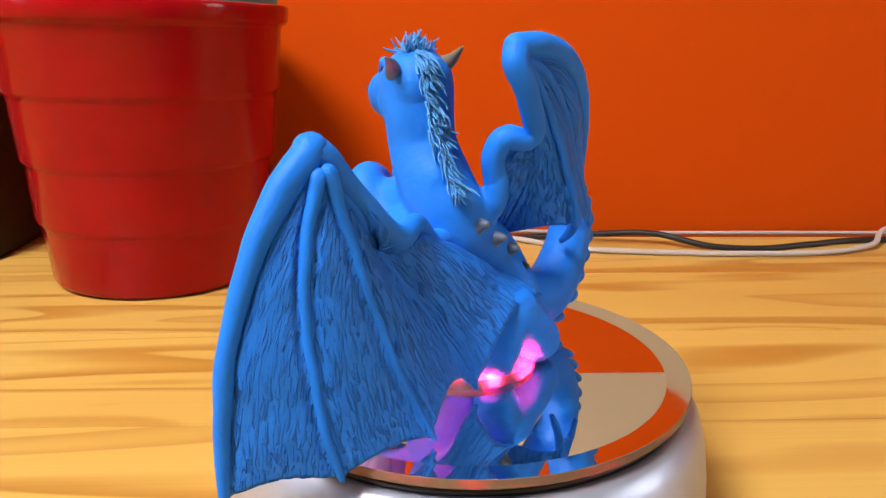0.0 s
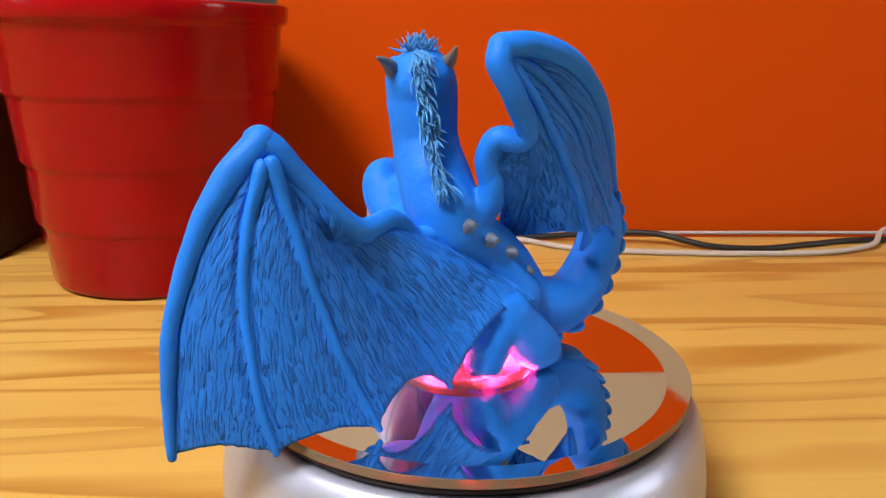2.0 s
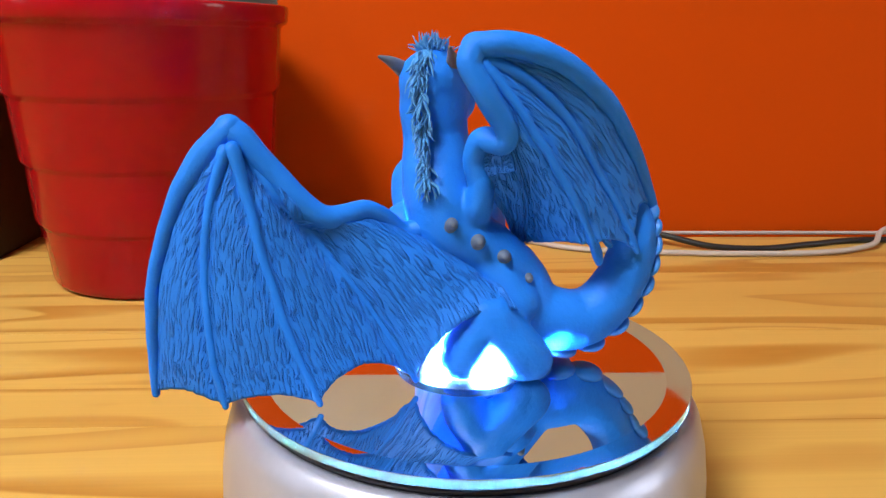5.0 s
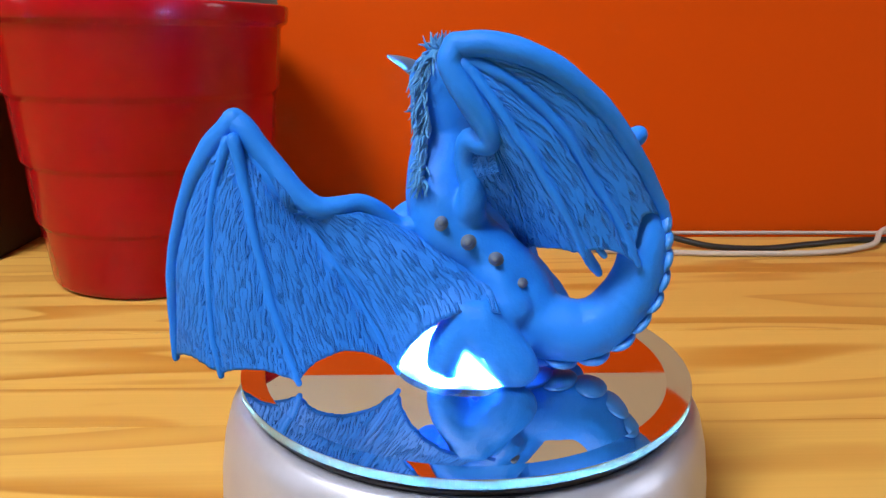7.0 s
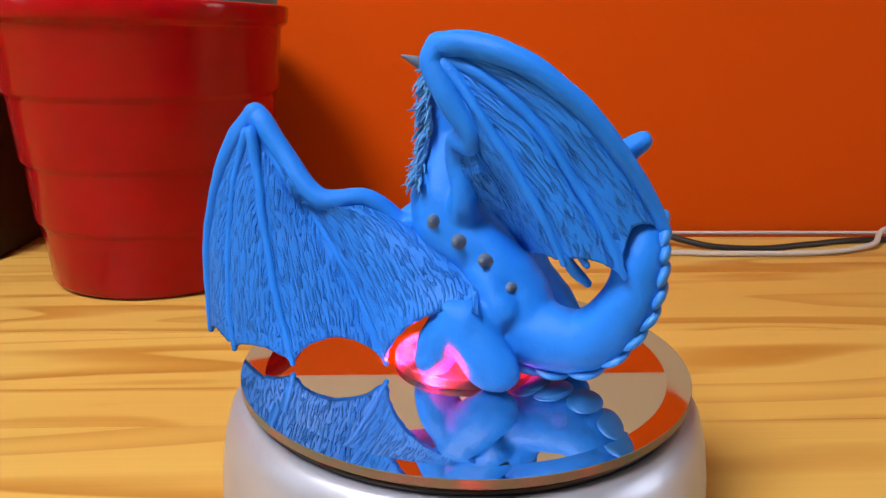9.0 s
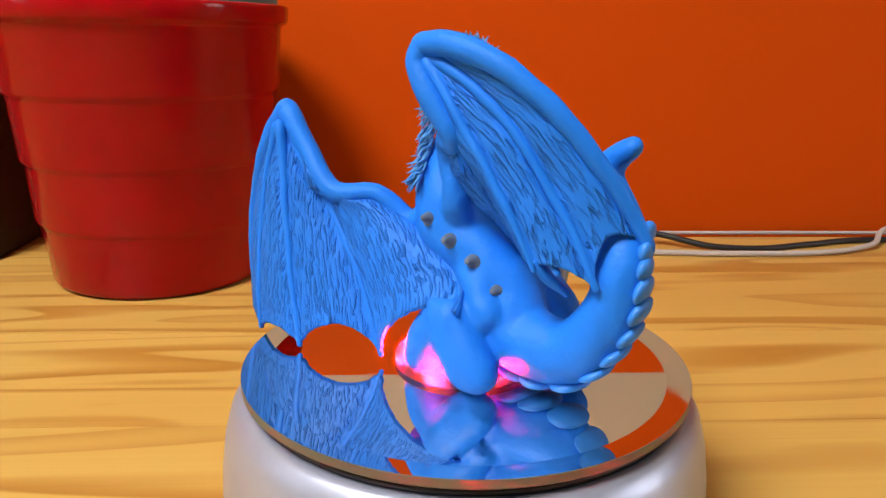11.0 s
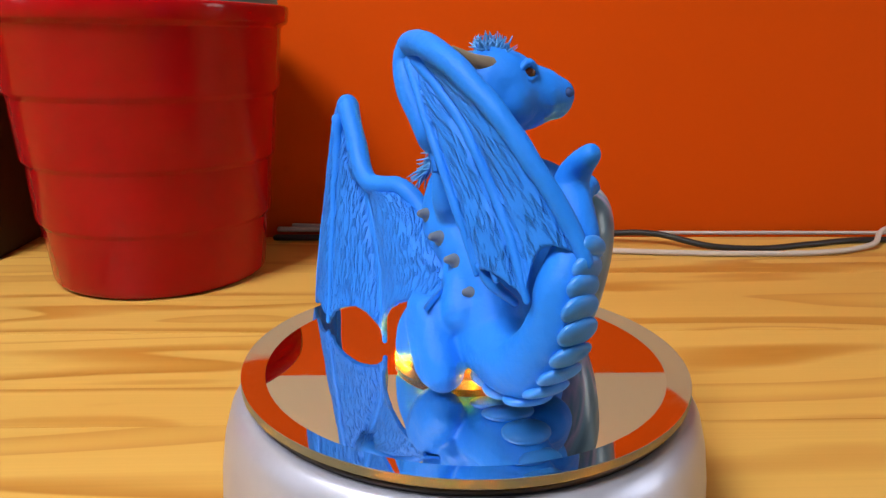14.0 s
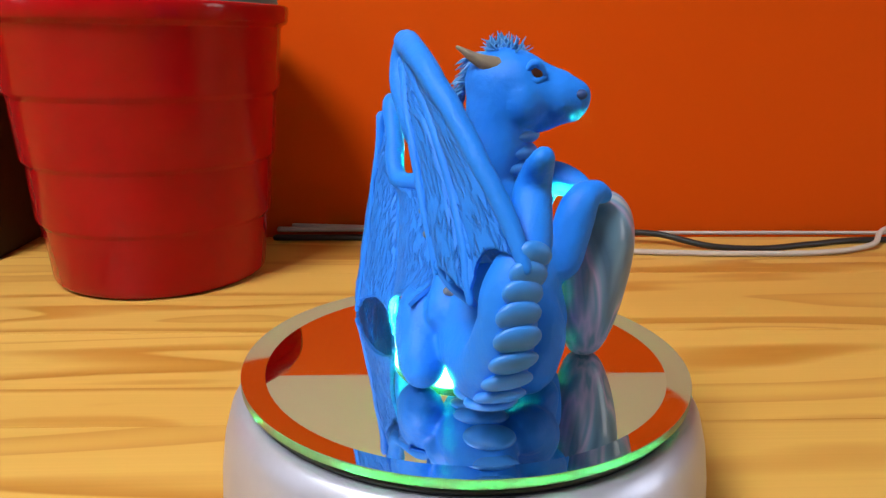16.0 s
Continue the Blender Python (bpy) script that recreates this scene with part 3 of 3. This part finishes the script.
def wing_panel(bm, uvl, rib_a, rib_b, scallop, sag, flip=1, nu=34, nv=60, ragged=1.0, slot=1, thick=1.1):
    """A scored sheet between two ribs, with a hanging curved hem; sag in mm bellies it along its normal."""
    A, B = spline(rib_a, 12), spline(rib_b, 12)

    def on(curve, t):
        t = max(0.0, min(1.0, t)) * (len(curve) - 1)
        i = min(int(t), len(curve) - 2)
        return Vector(curve[i][:3]) * (1 - (t - i)) + Vector(curve[i + 1][:3]) * (t - i)

    rows = []
    for j in range(nv + 1):
        row = []
        for i in range(nu + 1):
            u, v = i / nu, j / nv
            arch = 4 * u * (1 - u)
            end = 1.0 - scallop * arch ** 0.8 + ragged * 0.006 * noise.noise((u * 23, rib_a[0][0], 3.1)) * arch
            row.append((on(A, v * end) * (1 - u) + on(B, v * end) * u, u, v * end))
        rows.append(row)
    grid = []
    for j in range(nv + 1):
        out = []
        for i in range(nu + 1):
            p, u, v = rows[j][i]
            dx = rows[j][min(i + 1, nu)][0] - rows[j][max(i - 1, 0)][0]
            dy = rows[min(j + 1, nv)][i][0] - rows[max(j - 1, 0)][i][0]
            nrm = dx.cross(dy)
            nrm = nrm.normalized() if nrm.length > 1e-9 else Vector((0, 0, 1))
            width = (rows[j][0][0] - rows[j][nu][0]).length
            arch = 4 * u * (1 - u)
            stroke = noise.noise((u * width * 1.3, v * 22.0, rib_a[0][1] * 0.37)) * 0.24 * min(1, arch * 3)
            groove = math.exp(-((min(u, 1 - u) * width - 2.1) / 0.75) ** 2) * min(1, width / 8)
            d = flip * (sag * arch * min(1, width / 20) + stroke - 0.75 * groove)
            out.append((p + nrm * d, nrm * flip, u * width * MM, v * 0.07))
        grid.append(out)
    for side, back in ((0.5, False), (-0.5, True)):
        vs = [[bm.verts.new((p + n * thick * side) * MM) for p, n, a, b in row] for row in grid]
        for j in range(nv):
            for i in range(nu):
                q = (vs[j][i], vs[j][i + 1], vs[j + 1][i + 1], vs[j + 1][i])
                f = bm.faces.new(q[::-1] if back else q)
                f.material_index, f.smooth = slot, True
                for loop, (jj, ii) in zip(f.loops, ((j, i), (j, i + 1), (j + 1, i + 1), (j + 1, i)) if not back else ((j + 1, i), (j + 1, i + 1), (j, i + 1), (j, i))):
                    loop[uvl].uv = (grid[jj][ii][2], grid[jj][ii][3])
        if not back:
            first = vs
        else:
            hem = [(first[nv][i], first[nv][i + 1], vs[nv][i + 1], vs[nv][i]) for i in range(nu)]
            hem += [(first[j][k], first[j + 1][k], vs[j + 1][k], vs[j][k]) for k in (0, nu) for j in range(nv)]
            hem += [(first[0][i], first[0][i + 1], vs[0][i + 1], vs[0][i]) for i in range(nu)]
            for q in hem:
                f = bm.faces.new(q)
                f.material_index = slot


def spike(bm, root, tip, r, bend=(0, 0, 0), slot=3, sides=12, blunt=0.18):
    a, b = Vector(root), Vector(tip)
    m = (a + b) / 2 + Vector(bend)
    pts = spline([(*a, r), (*m, r * 0.66), (*b, r * blunt)], 5)
    tube(bm, [tuple(c * MM for c in q) for q in pts], sides, slot)


def build_dragon():
    bm = body_clay()
    uvl = bm.loops.layers.uv.new("along")
    # ---- left wing
    L_ARM = [(-5.4, -11.7, 45, 3.8), (-10.5, -18, 44, 3.2), (-13.9, -28, 51.3, 3.0), (-17.7, -42.3, 51.4, 3.4), (-26.5, -51, 63, 3.5), (-32, -56.6, 72.6, 3.7), (-35.2, -59, 75.6, 3.9)]
    L_LEAD = [(-34.8, -59, 75.6, 3.9), (-40.5, -65, 67, 3.5), (-45.8, -70.6, 54, 2.8), (-51.3, -75.4, 33, 2.3), (-53.2, -76.8, 12, 1.9), (-53.5, -77.4, -1.5, 1.3)]
    L_A = [(-33, -62, 70, 2.07), (-35, -66, 57, 1.44), (-35.3, -69.3, 38, 1.28), (-31.8, -70.8, 15, 1.28), (-28.1, -70.4, 0.5, 0.96)]
    L_B = [(-30.8, -60.8, 70.6, 2.16), (-27, -59.8, 56.4, 1.44), (-22.3, -58.9, 40.2, 1.28), (-14.9, -56.4, 18.3, 1.2), (-7.5, -53.9, 2.0, 0.88)]
    L_C = [(-32.2, -57, 70.2, 2.07), (-25.6, -52.5, 58.4, 1.44), (-21.2, -44.4, 46.5, 1.28), (-10.3, -35, 27.5, 1.12), (3.3, -26.7, 3.3, 0.88)]
    L_D = [(-31.2, -56.0, 70.4, 2.0), (-25.0, -49.8, 60.4, 2.0), (-17.9, -42.3, 50.6, 2), (-13.9, -28, 50.6, 1.5), (-7.5, -15, 44.0, 1.5), (3.5, -6.5, 37, 1.2), (11.5, -1.5, 30.5, 1.2), (23.2, -4.2, 23.6, 1.0)]
    for path in (L_ARM, L_LEAD, L_A, L_B, L_C):
        limb(bm, path, 7, 14)
    for a, b, s, g, f in ((L_LEAD, L_A, 0.055, 1.2, 1), (L_A, L_B, 0.055, 1.6, 1), (L_B, L_C, 0.09, 1.6, 1), (L_C, L_D, 0.055, 4.8, 1)):
        wing_panel(bm, uvl, a, b, s, g, -1)
    # ---- right wing
    R_ARM = [(6, -3, 50, 4.4), (8.2, -4.2, 57, 3.8), (7.2, -6, 66, 3.6), (10.2, -6.8, 72.0, 3.7), (16, -5.5, 71.5, 3.5), (18.6, -6.5, 75, 3.3), (15.8, -12.6, 85, 3.5), (12.2, -15.2, 92.4, 3.7), (12.2, -13.6, 97.6, 3.7)]
    R_LEAD = [(12.2, -13.6, 97.6, 3.7), (20, -7, 98, 3.5), (29, 5, 93, 3.3), (34.8, 19, 82, 2.9), (37.5, 31, 68, 2.5), (38.7, 39.5, 56, 2.2), (39.5, 43.5, 48.5, 1.8)]
    R_1 = [(13.0, -12.8, 94.5, 2.25), (21, -4.5, 90, 1.68), (28.5, 8, 78, 1.52), (33.6, 18.5, 62, 1.44), (38.5, 25.5, 49, 1.28), (42, 30, 38, 0.96)]
    R_2 = [(14.5, -12.8, 93, 1.98), (20.5, -7.5, 84, 1.44), (26.5, 0, 71, 1.36), (32, 8, 56, 1.2), (35.7, 15, 41, 0.88)]
    R_E = [(18.5, -6.8, 76, 2.0), (19.5, -3, 68, 1.4), (18.5, 4, 57, 1.3), (15, 11.5, 46, 1.2), (11, 17, 37.5, 1.0)]
    R_3 = [(8.3, -4.2, 60, 2.0), (8.6, -1, 55, 1.4), (8.6, 6, 49, 1.3), (7, 13.5, 41, 1.2), (5.5, 20.5, 32, 1.0)]
    for path in (R_ARM, R_LEAD, R_1, R_2):
        limb(bm, path, 7, 14)
    for a, b, s, g in ((R_LEAD, R_1, 0.16, 1.0), (R_1, R_2, 0.06, 0.9), (R_2, R_E, 0.04, 0.8), (R_E, R_3, 0.05, 0.6)):
        wing_panel(bm, uvl, a, b, s, g, 1, slot=8)
    wing_panel(bm, uvl, [(9.5, -6.2, 71, 1), (8.8, -5.4, 66, 1), (8.4, -4.6, 60, 1)], [(18.5, -5.5, 71.5, 1), (19.2, -4.2, 68, 1), (19.3, -3.0, 64, 1)], 0.0, 0.2, 1, 10, 14)
    limb(bm, [(16, -11.5, 91, 2.0), (19.5, -5.5, 84, 1.7), (25.5, 3.5, 70, 1.5), (31.5, 13, 54, 1.3), (37.5, 21, 41, 1.0)], 7, 10)
    limb(bm, [(35, 15.5, 43, 1.5), (34.5, 19, 38.5, 1.7), (32.5, 24.5, 33.5, 1.2)], 6, 10)
    # ---- horns, spikes on the spine, nostrils, eyes
    spike(bm, (-21.5, -4.5, 89.5), (-23.2, -14.2, 94.0), 2.8, (0.3, 0, 0.3), 3)
    spike(bm, (-10.8, 4.5, 91), (-2.6, -6.6, 96.8), 3.0, (0.6, 0, -0.6), 4)
    back = Vector((0.76, -0.6, 0.25))
    for s in ((3.6, -12.1, 47.2), (9.4, -6.2, 42.0), (13.8, 0.6, 36.8), (17.8, 7.7, 29.3)):
        s = Vector(s)
        spike(bm, s - back * 1.4, s + back * 2.0, 2.9, (0, 0, 0.2), 3, 14, 0.42)
    hd = Vector((-0.55, 0.82, -0.15)).normalized()
    side = Vector((0.83, 0.55, 0.0))
    for k in (1, -1):
        c = Vector((-19.6, 9.8, 89.9)) + side * 6.1 * k
        ball(bm, c * MM, mm(2.2, 2.8, 2.4), None, 6, 3)
        limb(bm, [(*(c + side * 1.2 * k + hd * -2.8 + Vector((0, 0, -0.2))), 0.9), (*(c + side * 1.3 * k + Vector((0, 0, 2.7))), 1.5), (*(c + side * 0.9 * k + hd * 2.9 + Vector((0, 0, 0.1))), 0.8)], 5, 10)
        limb(bm, [(*(c + side * 1.2 * k + hd * -2.4 + Vector((0, 0, -0.8))), 0.8), (*(c + side * 1.4 * k + Vector((0, 0, -2.4))), 1.25), (*(c + side * 0.9 * k + hd * 2.9 + Vector((0, 0, -0.7))), 0.8)], 5, 10)
        # nostril: a dark ball, the hole's shade given as colour
        q = Vector((-27.1, 21.6, 83.6)) + side * 4.7 * k
        ball(bm, q * MM, mm(1.9, 2.1, 1.7), None, 7, 2)
    # ---- plates down the tail and the throat
    tail = spline([(17, 16, 14, 10.6), (21, 19.5, 13.5, 10.4), (28, 27, 14.2, 9.4), (33.6, 33.4, 22.5, 8.4), (36.2, 37.0, 32, 7.7), (36.8, 37.6, 41, 6.9), (33.5, 39.5, 53, 5.9)], 14)
    place, last = [], None
    for q in tail:
        p = Vector(q[:3])
        if last is None or (p - last[0]).length > 0.68 * q[3]:
            place.append((p, q[3]))
            last = (p, q[3])
    hub = Vector((24.5, 20, 48.5))
    for i, (p, r) in enumerate(place):
        d = (place[min(i + 1, len(place) - 1)][0] - place[max(i - 1, 0)][0]).normalized()
        o = p - hub
        o = (o - d * o.dot(d)).normalized()
        s = d.cross(o)
        turn = Matrix((s, (d + o * 0.16).normalized(), o)).transposed()
        ball(bm, (p + o * r * 0.90) * MM, mm(r * 0.80, r * 0.58, 2.1), turn, 5, 3)
    for z in range(5):
        p = Vector((-17.6 + z * 0.7, 8.2 - z * 0.4, 71 - z * 5.0))
        ball(bm, p * MM, mm(7.6, 4.2, 3.1), None, 5, 3)
    # ---- mane: fine pointed strands of pale clay
    rng = random.Random(11)
    ridge = spline([(-18, 4.5, 95.6), (-15.8, 0, 96.6), (-14, -5.0, 95.4), (-12, -9.0, 90.5), (-10.2, -10.6, 81.5), (-8.8, -11.2, 73), (-5.5, -13.2, 64), (-3, -15.5, 59)], 10)
    n = len(ridge)
    for k in range(300):
        t = (k / 300) ** 1.15
        p = Vector(ridge[min(n - 1, int(t * n))])
        crest = t < 0.24
        o = (Vector((0.0, 0.15 - 1.6 * t, 1.0)) if crest else Vector((0.40, -0.85, 0.05))).normalized()
        spread = 0.95 if crest else 0.7
        d = (o + Vector([rng.uniform(-spread, spread) for _ in range(3)]) + (Vector((0, 0, 0)) if crest else Vector((0.25, -0.05, -1.15)))).normalized()
        across = Vector((0.9, 0.35, 0)) * rng.uniform(-2.1, 2.1) * (1.7 if crest else 1.0 if t < 0.75 else 0.6)
        root = p + across - o * 0.7 - Vector((0, 0, 0.0))
        ln = rng.uniform(3.6, 6.2) if crest else rng.uniform(4.5, 8.0)
        tip = root + d * ln
        tube(bm, [tuple(c * MM for c in q) for q in spline([(*root, 0.58), (*((root + tip) / 2 + Vector([rng.uniform(-0.9, 0.9) for _ in range(3)])), 0.40), (*tip, 0.10)], 3)], 5, 2, cap=False)
    for v in bm.verts:          # nothing is quite even
        v.co += Vector(noise.noise_vector(v.co * 120)) * 0.00038
    ob = part("dragon_figurine", bm, [M_CLAY, M_WING, M_HAIR, M_HORN, M_HORN2, M_PLATE, M_EYE, M_NOSTRIL_SHADE, M_WING_DEEP])
    tagged(ob, "blue clay dragon figurine with spread wings on the mirror", "figurine")
    ob.location = (0, 0, DISC)
    TURN["dragon"] = ob


def build_egg():
    prof = [(0, 0), (3.6, 0.5), (6.4, 3), (8.6, 8), (10.6, 15), (12.2, 24), (13.0, 33), (12.4, 41), (10.2, 47.4), (6.8, 51.4), (3.0, 53.3), (0, 53.6)]
    prof = [(max(0, q[0]) * MM, q[1] * MM) for q in spline(prof, 4)]
    prof[0], prof[-1] = (0, prof[0][1]), (0, prof[-1][1])
    bm = lathe(prof, 64)
    for v in bm.verts:
        s = v.co.z
        v.co = Vector((v.co.x * 1.0 - 0.0276 - 0.12 * s, v.co.y * 0.90 + 0.0282 + 0.01 * s, s))
    ob = part("shell_egg", bm, M_SHELL, smooth=True)
    tagged(ob, "pearly grey, teal and violet polished egg held by the dragon", "egg")
    ob.location = (0, 0, DISC)
    TURN["egg"] = ob


# what the lights show, tenth by tenth of a second: red, green, blue, amber, white, off
SHOW = ("rgbbabbgroo" "rggbabbgrro" "rggbaabgwro" "orgbwabggr" "orrgbbabggr" "oorgbaabbgrr" "orrgbbabbgr" "oorggbabbgrr"
        "orggbbabggr" "orrgbbabbgr" "oorggbabbgrr" "orwgbbabggr" "orrggbabbgrr" "orggbaabgwr" "oorg")
LETTERS = {k[0]: k for k in STATES}


def motions():
    times = [2.0 * k for k in range(9)]
    for key in ("dragon", "egg", "disc"):
        walk(TURN[key], [(t, pose(0, 0, DISC, 0, 0, SPIN * t)) for t in times])
    rows = []
    for k, c in enumerate(SHOW):
        p = pose(0, 0, 0, 0, 0, 20 - STATES[LETTERS[c]])
        rows += [(max(0.0, k / 10 - 0.035), p), (min(16.0, k / 10 + 0.035), p)]
    walk(TURN["leds"], rows)


build_room()
build_table()
build_pot()
build_clutter()
build_turntable()
build_dragon()
build_egg()
motions()
